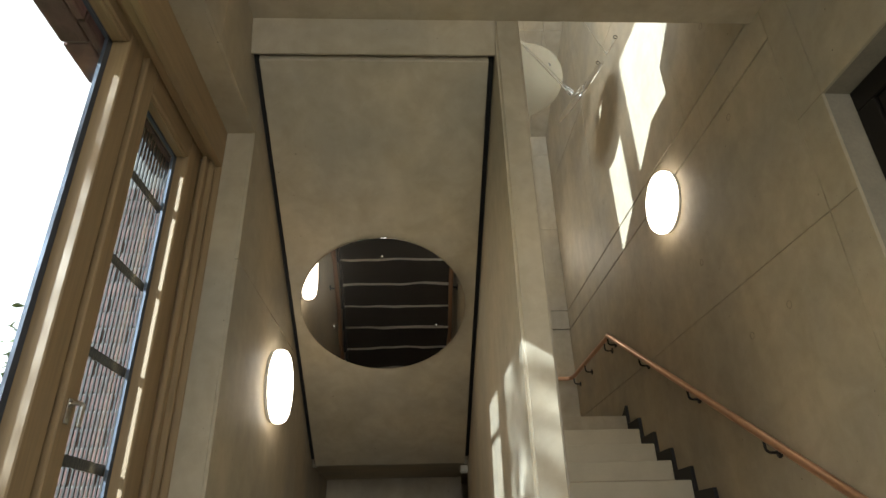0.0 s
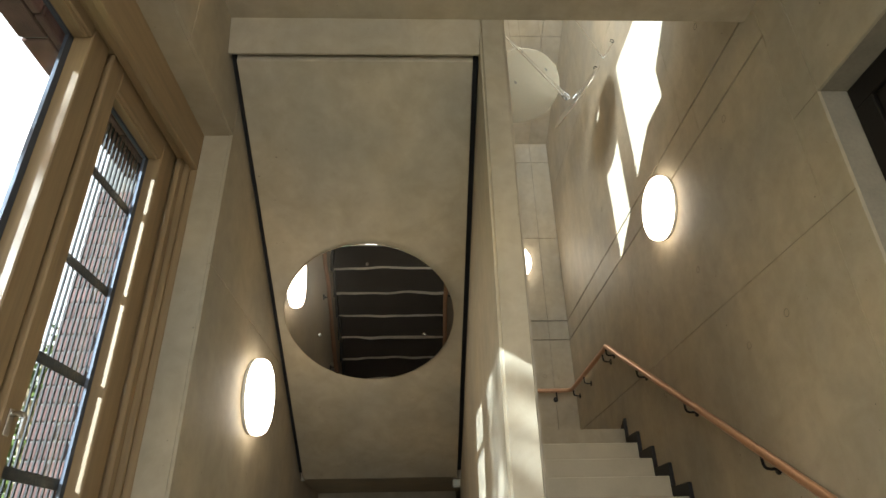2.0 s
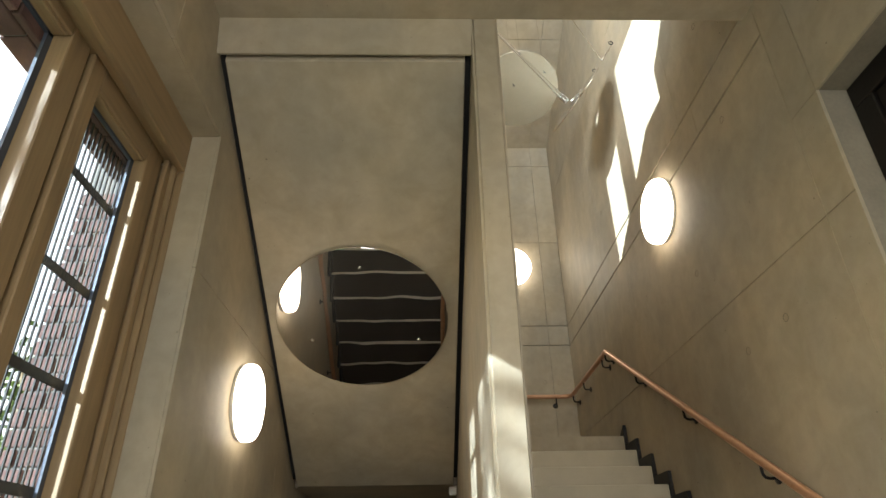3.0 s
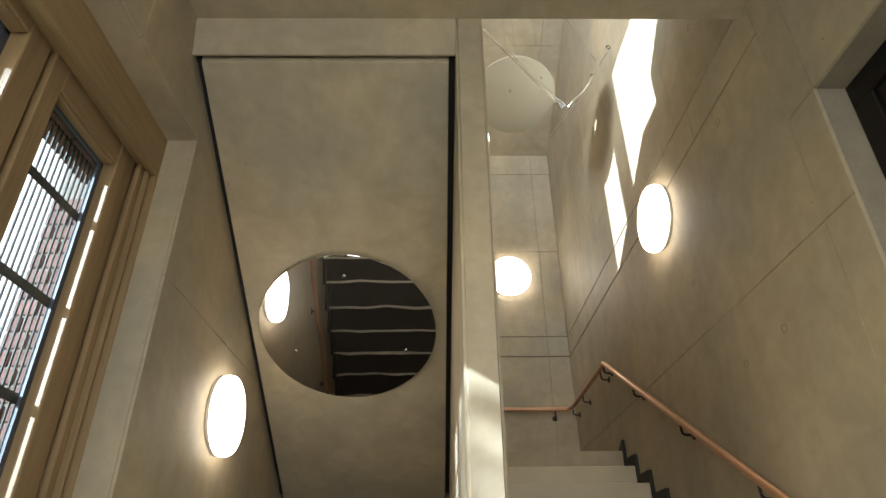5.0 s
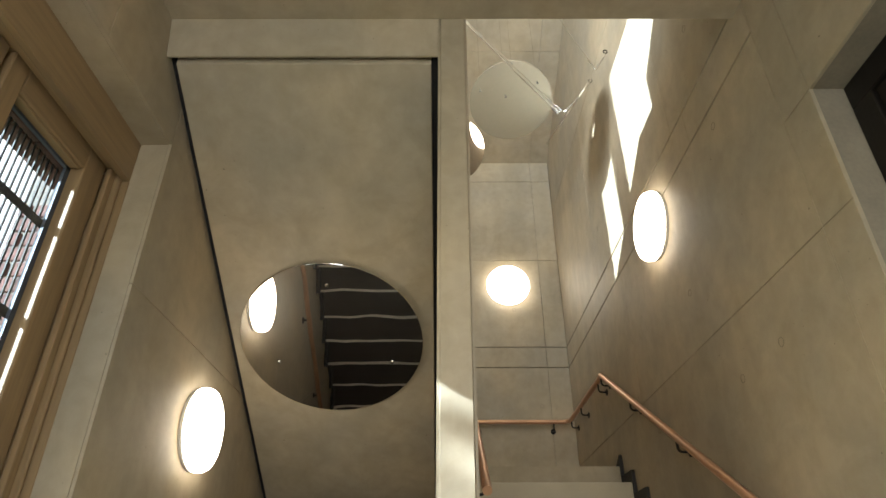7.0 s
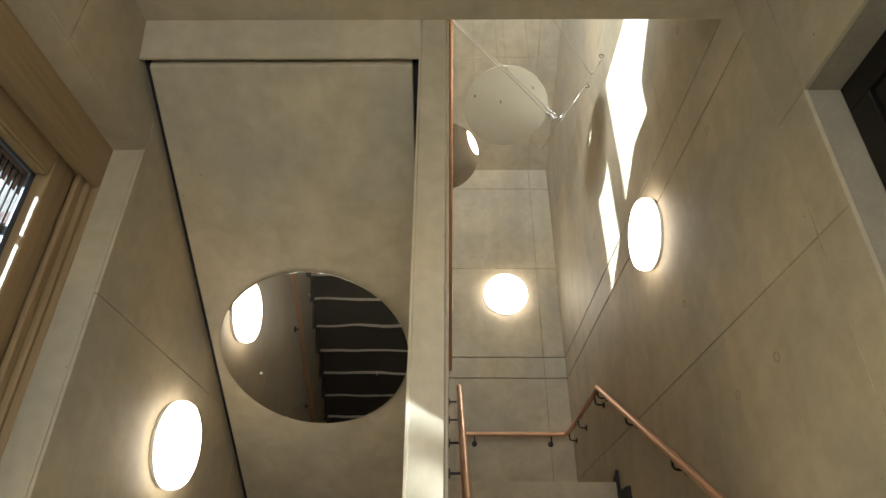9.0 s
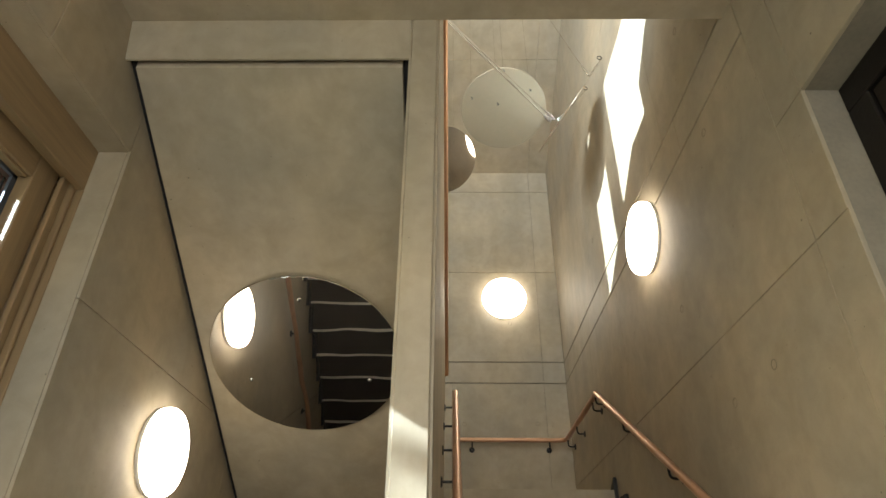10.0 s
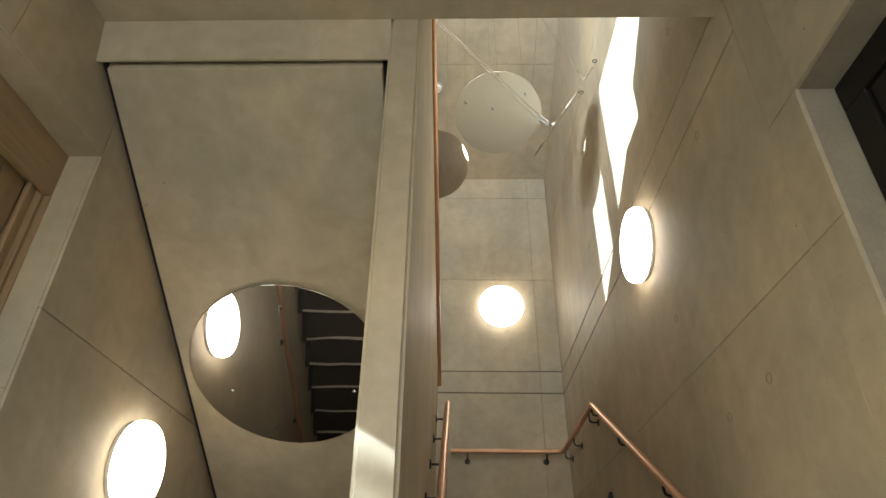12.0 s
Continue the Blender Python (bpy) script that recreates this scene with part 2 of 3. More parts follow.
def lathe(profile, m, n=48):
    """A turned body: (radius, height) pairs round the local z axis, placed by m."""
    bm = bmesh.new()
    rings = []
    for r, h in profile:
        if r < 1e-6:
            rings.append([bm.verts.new(m @ Vector((0, 0, h)))])
        else:
            rings.append([bm.verts.new(m @ Vector((r * math.cos(2 * math.pi * k / n), r * math.sin(2 * math.pi * k / n), h))) for k in range(n)])
    for a, b in zip(rings, rings[1:]):
        for k in range(n):
            q = [a[k % len(a)], a[(k + 1) % len(a)], b[(k + 1) % len(b)], b[k % len(b)]]
            q = list(dict.fromkeys(q))
            if len(q) > 2:
                bm.faces.new(q)
    return bm


def bend(a, b, c, r, n=6):
    """Points of a rounded corner at b between a and c."""
    a, b, c = Vector(a), Vector(b), Vector(c)
    p, q = b + (a - b).normalized() * r, b + (c - b).normalized() * r
    return [tuple((1 - t) ** 2 * p + 2 * t * (1 - t) * b + t * t * q) for t in [i / n for i in range(n + 1)]]


# ---- plan ----
XL, XR, YB = -1.29, 1.425, 4.528      # faces of the side walls and the back wall
SP0, SP1 = 0.0, 0.135                # the spine wall between the flights
FLOOR, LAND, UPPER, ROOF = 0.052, 1.812, 3.66, 6.86
CEIL = 3.35
GO, RISE = 0.2725, 0.160
NOSE = 2.96                          # nosing of the landing
JAMB, HEAD = 0.300, 2.817             # end and head of the window opening
SLOPE = 0.604
SKIN = 0.015


def wall_panels(parent, axis, face, inward, us, zs, holes=(), gap=0.004):
    """Cast panels on a wall core, one for each field of the joints; a field given as (u0, u1, z0, z1)."""
    fields = [(a, b, c, d) for a, b in zip(us, us[1:]) for c, d in zip(zs, zs[1:])]
    for u0, u1, z0, z1 in fields:
        if u1 - u0 < 0.05 or z1 - z0 < 0.05:
            continue
        um, zm = (u0 + u1) / 2, (z0 + z1) / 2
        if any(a < um < b and c < zm < d for a, b, c, d in holes):
            continue
        g = gap / 2
        lo, hi = sorted((face, face + inward * SKIN))
        bm = bmesh.new()
        if axis == "x":
            box(bm, lo, hi, u0 + g, u1 - g, z0 + g, z1 - g, bevel=0.0015)
        else:
            box(bm, u0 + g, u1 - g, lo, hi, z0 + g, z1 - g, bevel=0.0015)
        part("panel", bm, CONCRETE, parent)


# right wall, with the doorway
DOOR_Y, DOOR_H, DOOR_END = -0.285, 2.605, -1.75
bm = boxes((XR + SKIN, XR + 0.16, DOOR_Y, YB + 0.3, -2.0, ROOF + 0.3), (XR + SKIN, XR + 0.16, DOOR_END, DOOR_Y, DOOR_H, ROOF + 0.3), (XR + SKIN, XR + 0.16, -4.3, DOOR_END, -2.0, ROOF + 0.3), (XR + SKIN, XR + 0.16, DOOR_END, DOOR_Y, -2.0, FLOOR))
wall_right = structure("wall_right", bm, JOINT, "fair-faced concrete stair wall with level joints and a doorway", "wall")
wall_panels(wall_right, "x", XR, 1, (-4.3, DOOR_END, DOOR_Y, -0.09), (FLOOR, 2.10, DOOR_H, CEIL), holes=[(DOOR_END, DOOR_Y, -3, DOOR_H)], gap=0.003)
wall_panels(wall_right, "x", XR, 1, (-0.09, YB + 0.01), (FLOOR, 2.10), gap=0.003)
wall_panels(wall_right, "x", XR, 1, (-0.09, 2.25, YB + 0.01), (2.10, 3.146), gap=0.003)
wall_panels(wall_right, "x", XR, 1, (-0.0895, 0.7, YB), (3.155, 3.385), gap=0.003)
wall_panels(wall_right, "x", XR, 1, (-0.0895, 0.9, 2.9, YB), (3.394, 5.2, ROOF), gap=0.003)
wall_panels(wall_right, "x", XR, 1, (-4.3, -0.0905), (UPPER, 5.2, ROOF), gap=0.003)

# back wall
bm = boxes((XL - 0.4, XR + 0.4, YB + SKIN, YB + 0.3, -2.0, ROOF + 0.3))
wall_back = structure("wall_back", bm, JOINT, "fair-faced concrete back wall with level shadow grooves", "wall")
wall_panels(wall_back, "y", YB, 1, (XL, 0.2, 1.185, XR), (-2.0, 3.146), gap=0.003)
wall_panels(wall_back, "y", YB, 1, (XL, 1.185, XR), (3.155, 3.385), gap=0.003)
wall_panels(wall_back, "y", YB, 1, (XL, 1.185, XR), (3.394, 4.515, 5.70, 6.1))

# left wall, beyond the window
bm = boxes((XL - 0.33, XL - SKIN, JAMB, YB + 0.3, -2.0, UPPER + 0.35), (XL - 0.33, XL - SKIN, JAMB + 0.10, YB + 0.3, UPPER + 0.35, ROOF + 0.3), (XL - 0.33, XL - SKIN, -2.5, JAMB, HEAD, UPPER + 0.35), (XL - 0.33, XL - SKIN, -2.5, JAMB + 0.10, UPPER + 0.30 + HEAD, ROOF + 0.3), (XL - 0.33, XL - SKIN, -4.3, -2.5, -2.0, ROOF + 0.3))
wall_left = structure("wall_left", bm, CONCRETE, "fair-faced concrete wall with tall window openings", "wall")
wall_panels(wall_left, "x", XL, -1, (JAMB, 2.25, YB), (-2.0, FLOOR, 2.07, CEIL))
wall_panels(wall_left, "x", XL, -1, (JAMB + 0.10, 2.25, YB), (CEIL, UPPER + 0.35, ROOF))
wall_panels(wall_left, "x", XL, -1, (-4.3, -2.5, -0.35, JAMB), (FLOOR, HEAD, CEIL), holes=[(-2.5, JAMB, -1, HEAD)])

# floor, slabs, ceiling
structure("floor", boxes((XL - 0.3, XR + 0.2, -4.3, 0.45, FLOOR - 0.3, FLOOR), (SP0, XR, 0.45, YB, FLOOR - 0.3, FLOOR)), STEP, "pale terrazzo ground floor", "floor")
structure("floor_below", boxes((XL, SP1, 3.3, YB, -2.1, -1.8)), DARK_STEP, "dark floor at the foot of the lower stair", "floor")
wall_front = structure("wall_front", boxes((XL - 0.4, -1.06, -4.5, -4.2, -2.0, ROOF + 0.3), (1.26, XR + 0.4, -4.5, -4.2, -2.0, ROOF + 0.3), (-1.06, 1.26, -4.5, -4.2, -2.0, 0.38), (-1.06, 1.26, -4.5, -4.2, 2.82, 3.98), (-1.06, 1.26, -4.5, -4.2, 6.42, ROOF + 0.3)), CONCRETE, "fair-faced concrete end wall with two wide openings", "wall")
slab = bmesh.new()
box(slab, XL - 0.02, XR + 0.02, -4.3, 0.0, CEIL, UPPER)
# added out of view to stop direct sun entering the lower front opening
structure("porch_wall", boxes((-1.55, -1.32, -7.3, -4.5, -0.4, 4.3)), CONCRETE, "unseen concrete wall added outside to keep the sun out of the front opening", "wall")
ceiling = structure("ceiling", slab, CONCRETE, "concrete slab of the upper floor", "ceiling")
structure("beam", prism([(0.0, CEIL + 0.05), (0.0, CEIL - 0.004), (0.046, 3.149), (0.057, 3.149), (0.057, CEIL + 0.05)], XL, SP0), CONCRETE, "concrete downstand where the upper flight meets the slab", "beam")
structure("upper_parapet", boxes((SP0 + 0.001, XR, -0.12, -0.001, UPPER, 4.83)), CONCRETE, "solid concrete parapet of the upper floor", "parapet")
roof = bmesh.new()
for x0, x1 in ((XL - 0.4, 0.05), (0.054, 1.183), (1.187, XR + 0.4)):
    box(roof, x0, x1, -4.4, 0.6, ROOF, ROOF + 0.02, bevel=0.0015)
    box(roof, x0, x1, 0.604, 2.60, ROOF, ROOF + 0.02, bevel=0.0015)
box(roof, XL - 0.4, XR + 0.4, -4.4, 2.60, ROOF + 0.015, ROOF + 0.25)
structure("roof_ceiling", roof, CONCRETE, "flat concrete ceiling of the stairwell with board joints", "ceiling")
slope = bmesh.new()
zs = lambda y: ROOF - (y - 2.60) * 0.44
for ya, yb in ((2.602, 3.148), (3.154, YB + 0.02)):
    for x0, x1 in ((XL - 0.3, 1.183), (1.187, XR + 0.3)):
        bm = prism([(ya, zs(ya)), (yb, zs(yb)), (yb, zs(yb) + 0.03), (ya, zs(ya) + 0.03)], x0, x1)
        me = bpy.data.meshes.new("slope_board")
        bm.to_mesh(me)
        bm.free()
        slope.from_mesh(me)
        bpy.data.meshes.remove(me)
bm = prism([(2.6, zs(2.6) + 0.02), (YB + 0.02, zs(YB + 0.02) + 0.02), (YB + 0.02, 6.5), (2.6, ROOF + 0.25)], XL - 0.3, XR + 0.3)
me = bpy.data.meshes.new("slope_core")
bm.to_mesh(me)
bm.free()
slope.from_mesh(me)
bpy.data.meshes.remove(me)
structure("ceiling_slope", slope, CONCRETE, "sloping concrete part of the stairwell ceiling", "ceiling")
structure("landing", boxes((XL, XR, NOSE, YB, 1.441, LAND)), CONCRETE, "concrete half landing", "landing")
structure("wall_under_landing", boxes((XL, SP0, 3.88, 4.1, -2.0, 1.441)), CONCRETE, "concrete wall under the half landing", "wall")

# spine wall between the flights, its top following the upper flight
top = [(0.0, -2.0), (0.0, 4.46), (0.42, 4.46), (NOSE + 0.1, 4.46 - SLOPE * (NOSE + 0.1 - 0.42)), (NOSE + 0.1, -2.0)]
bm = prism(top, SP0, SP1)
bmesh.ops.recalc_face_normals(bm, faces=bm.faces)
bmesh.ops.bevel(bm, geom=[e for e in bm.edges if abs(e.verts[0].co.y) < 1e-4 and abs(e.verts[1].co.y) < 1e-4 and abs(e.verts[0].co.x - e.verts[1].co.x) < 1e-4], offset=0.014, segments=3, affect="EDGES")
structure("wall_spine", bm, CONCRETE, "slender concrete spine wall between the two stair flights", "wall")


# ---- stairs ----
def flight(name, label, x0, x1, y_top, z_top, step_sign, count, material, nosing=None):
    """A flight that goes down from (y_top, z_top) towards step_sign."""
    st = tagged(new(name), label, "staircase")
    for i in range(1, count + 1):
        y, z = y_top + step_sign * GO * i, z_top - RISE * i
        bm = bmesh.new()
        lo, hi = sorted((y, y - step_sign * (GO + 0.02)))
        box(bm, x0, x1, lo, hi, z - RISE, z, bevel=0.005)
        part("step", bm, material, st)
        if nosing:
            a, b = sorted((y, y - step_sign * 0.024))
            part("nosing_strip", boxes((x0, x1, a, b, z + 0.0005, z + 0.006)), nosing, st, "pale non-slip nosing strip")
    return st


lower = flight("staircase", "pale cast stair flight rising to the half landing", SP1 + 0.004, XR - 0.025, NOSE, LAND, -1, 10, STEP)
part("stringer", prism([(NOSE, LAND - 0.17), (NOSE, LAND - 0.40), (NOSE - 10.5 * GO, FLOOR - 0.1), (NOSE - 10.5 * GO, FLOOR + 0.05)], SP1 + 0.004, XR - 0.025), CONCRETE, lower, "concrete underside of the flight")
teeth = [(NOSE + 0.10, LAND - 0.2), (NOSE + 0.10, LAND + 0.02)]
for i in range(0, 11):
    y, z = NOSE - GO * i, LAND - RISE * i
    teeth += [(y - 0.015, z + 0.085), (y - 0.022, z - RISE + 0.085)]
teeth += [(NOSE - 11 * GO, FLOOR), (NOSE - 10 * GO, FLOOR - 0.2)]
part("skirting", prism(teeth, XR - 0.025, XR - 0.001), SKIRT, lower, "black stepped skirting against the wall")
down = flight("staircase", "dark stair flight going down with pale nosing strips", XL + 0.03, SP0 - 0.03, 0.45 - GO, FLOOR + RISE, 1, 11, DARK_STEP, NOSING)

teeth = [(0.45, FLOOR - 0.3), (0.45, FLOOR + 0.09)]
for i in range(0, 11):
    y, z = 0.45 + GO * i, FLOOR - RISE * i
    teeth += [(y + 0.02, z + 0.085), (y + 0.02 + GO * 0.12, z - RISE + 0.085)] if i == 0 else [(y + 0.015, z + 0.085), (y + 0.022, z - RISE + 0.085)]
teeth += [(0.45 + GO * 11, FLOOR - RISE * 11), (0.45 + GO * 11, FLOOR - RISE * 11 - 0.3)]
part("skirting", prism(teeth, XL + 0.001, XL + 0.028), SKIRT, down, "black stepped skirting against the wall")

# the upper flight seen from below: a slab with open joints to the walls
y0, z0, y1, z1 = 0.062, 3.146, 2.887, 1.437
upper = tagged(new("staircase"), "concrete underside of the upper stair flight with open dark joints", "staircase")
bm = prism([(y0 + 0.020, z0 - 0.012), (y1 - 0.001, z1 + 0.004), (NOSE - 0.002, z1 + 0.004), (NOSE - 0.002, LAND), (0.30, UPPER - 0.01), (y0 + 0.020, UPPER - 0.01)], XL + 0.034, SP0 - 0.033)
bmesh.ops.bevel(bm, geom=bm.edges[:], offset=0.004, segments=1, affect="EDGES")
part("slab", bm, CONCRETE, upper)
# solid black body: shade of the open joints put in as colour
part("joint_shade", prism([(y0 - 0.008, z0 + 0.05), (y1 - 0.02, z1 + 0.055), (y1 - 0.02, LAND), (y0 - 0.008, UPPER - 0.05)], XL + 0.002, SP0 - 0.002), GAP_SHADE, upper, "black body painting the shade in the open joints beside the flight")


# ---- lamps ----
def wall_lamp(name, centre, normal, radius, label):
    m = Matrix.Translation(centre) @ Vector(normal).to_track_quat("Z", "Y").to_matrix().to_4x4()
    lamp = tagged(new(name), label, "wall lamp", "round wall lamps")
    part("back_plate", lathe([(0, 0.0), (radius * 0.96, 0.0), (radius * 0.97, 0.002), (radius * 0.97, 0.020), (0, 0.020)], m), RIM, lamp, smooth=True)
    d = 0.085
    prof = [(radius * 0.96, 0.020), (radius * 0.99, 0.025), (radius, 0.050), (radius * 0.985, d - 0.02), (radius * 0.95, d - 0.006), (radius * 0.9, d), (0, d + 0.004)]
    part("diffuser", lathe(prof, m), LAMP, lamp, "glowing opal diffuser", smooth=True)
    return lamp


wall_lamp("wall_lamp", (XR - 0.001, 1.39, 3.035), (-1, 0, 0), 0.232, "round glowing opal lamp on the wall above the handrail")
wall_lamp("wall_lamp", (XL + 0.001, 1.262, 1.69), (1, 0, 0), 0.217, "round glowing opal lamp low on the concrete wall")
wall_lamp("wall_lamp", (0.797, YB - 0.001, 4.155), (0, -1, 0), 0.255, "round glowing opal lamp above the half landing")

cable_box = tagged(new("cable_box"), "small pale cable box under the half landing", "cable box")
part("body", boxes((SP0 - 0.062, SP0 - 0.001, 3.02, 3.09, 1.385, 1.4405), bevel=0.004), RIM, cable_box)
part("lid", boxes((SP0 - 0.058, SP0 - 0.004, 3.024, 3.086, 1.3795, 1.3848), bevel=0.002), NOSING, cable_box)

# ---- mirror on the sloping underside ----
n_soff = Vector((0, -SLOPE, -1)).normalized()
yc = 1.490
mm = Matrix.Translation((-0.65, yc, z0 - SLOPE * (yc - y0))) @ n_soff.to_track_quat("Z", "Y").to_matrix().to_4x4()
disc = tagged(new("round_mirror"), "large round polished steel mirror screwed to the stair underside", "mirror")
part("plate", lathe([(0, 0.008), (0.549, 0.008), (0.552, 0.010), (0.552, 0.020), (0.549, 0.022), (0, 0.022)], mm, 96), MIRROR, disc)
for sx, sy in ((-0.645, 1.142), (-0.291, 1.622), (-0.992, 1.622)):
    p = Matrix.Translation((sx, sy, z0 - SLOPE * (sy - y0))) @ n_soff.to_track_quat("Z", "Y").to_matrix().to_4x4()
    part("screw", lathe([(0, 0.022), (0.011, 0.022), (0.011, 0.026), (0.007, 0.031), (0, 0.032)], p, 12), STEEL, disc, "dome-headed steel screw", smooth=True)


# ---- handrails ----
def bracket(parent, rail, wall):
    """A bent iron arm from the wall up to the underside of the rail."""
    r, w = Vector(rail), Vector(wall)
    out = (r - w)
    out.z = 0
    o = out.normalized()
    base = w + Vector((0, 0, -0.085))
    pts = [base, base + o * (out.length * 0.55), *[Vector(p) for p in bend(base + o * (out.length * 0.55), base + o * out.length + Vector((0, 0, 0.0)), r + Vector((0, 0, -0.02)), 0.03)], r + Vector((0, 0, -0.018))]
    bm = bmesh.new()
    tube(bm, pts, 0.0075, 8)
    b = part("bracket", bm, BRACKET, parent, "black iron rail bracket", smooth=True)
    q = Matrix.Translation(base) @ o.to_track_quat("Z", "Y").to_matrix().to_4x4()
    part("rosette", lathe([(0, 0.0), (0.028, 0.0), (0.028, 0.006), (0.02, 0.010), (0, 0.010)], q, 16), BRACKET, b, smooth=True)


RX, RZ, RB = XR - 0.07, 2.553, 2.985
rs = 0.585
low = (RX, 0.1, RZ - rs * (RB - 0.1))
corner, end = (RX, YB - 0.075, RZ - 0.02), (SP1 + 0.10, YB - 0.075, RZ - 0.02)
pts = [low, (RX, RB - 0.05, RZ - rs * 0.05), (RX, RB, RZ - 0.004), (RX, RB + 0.05, RZ - 0.012)] + bend((RX, RB, RZ - 0.02), corner, end, 0.09) + [end]
rail = tagged(new("handrail"), "copper-coloured round handrail on black wall brackets", "handrail")
bm = bmesh.new()
tube(bm, pts, 0.023, 16)
part("bar", bm, COPPER, rail, smooth=True)
for y in (0.80, 1.56, 2.31, 3.0):
    bracket(rail, (RX, y, RZ - rs * max(0, RB - y)), (XR, y, RZ - rs * max(0, RB - y)))
for y in (3.12, 3.86, 4.36):
    bracket(rail, (RX, y, RZ - 0.02), (XR, y, RZ - 0.02))
for x in (0.40, 1.185):
    bracket(rail, (x, YB - 0.075, RZ - 0.02), (x, YB, RZ - 0.02))

rail = tagged(new("handrail"), "copper-coloured handrail along the spine wall", "handrail")
RX2 = SP1 + 0.085
a, b = (RX2, 0.9, RZ - rs * (RB - 0.9)), (RX2, RB + 0.03, RZ + 0.01)
bm = bmesh.new()
tube(bm, [a, b], 0.023, 16)
part("bar", bm, COPPER, rail, smooth=True)
for y in (1.05, 1.5, 1.95, 2.4, 2.85):
    bracket(rail, (RX2, y, RZ - rs * (RB - y)), (SP1, y, RZ - rs * (RB - y)))

rail = tagged(new("handrail"), "copper-coloured rail along the top of the spine wall", "handrail")
bm = bmesh.new()
zt = lambda y: 4.46 - SLOPE * (y - 0.42) + 0.008
tube(bm, [(SP1 + 0.01, 0.1, zt(0.42)), (SP1 + 0.01, 0.42, zt(0.42)), (SP1 + 0.01, NOSE + 0.25, zt(NOSE + 0.25))], 0.019, 14)
part("bar", bm, COPPER, rail, smooth=True)

rail = tagged(new("handrail"), "copper-coloured handrail beside the stair going down", "handrail")
bm = bmesh.new()
rl = lambda y: FLOOR + 0.86 - rs * (y - 0.45)
tube(bm, [(XL + 0.075, 0.3, rl(0.45)), (XL + 0.075, 0.45, rl(0.45)), (XL + 0.075, 3.3, rl(3.3))], 0.021, 14)
part("bar", bm, COPPER, rail, smooth=True)
for y in (0.7, 1.5, 2.3, 3.0):
    bracket(rail, (XL + 0.075, y, rl(y)), (XL, y, rl(y)))
rail = tagged(new("handrail"), "copper-coloured handrail on the spine wall beside the stair going down", "handrail")
bm = bmesh.new()
tube(bm, [(SP0 - 0.075, 0.3, rl(0.45)), (SP0 - 0.075, 0.45, rl(0.45)), (SP0 - 0.075, 3.3, rl(3.3))], 0.021, 14)
part("bar", bm, COPPER, rail, smooth=True)
for y in (0.7, 1.5, 2.3, 3.0):
    bracket(rail, (SP0 - 0.075, y, rl(y)), (SP0, y, rl(y)))


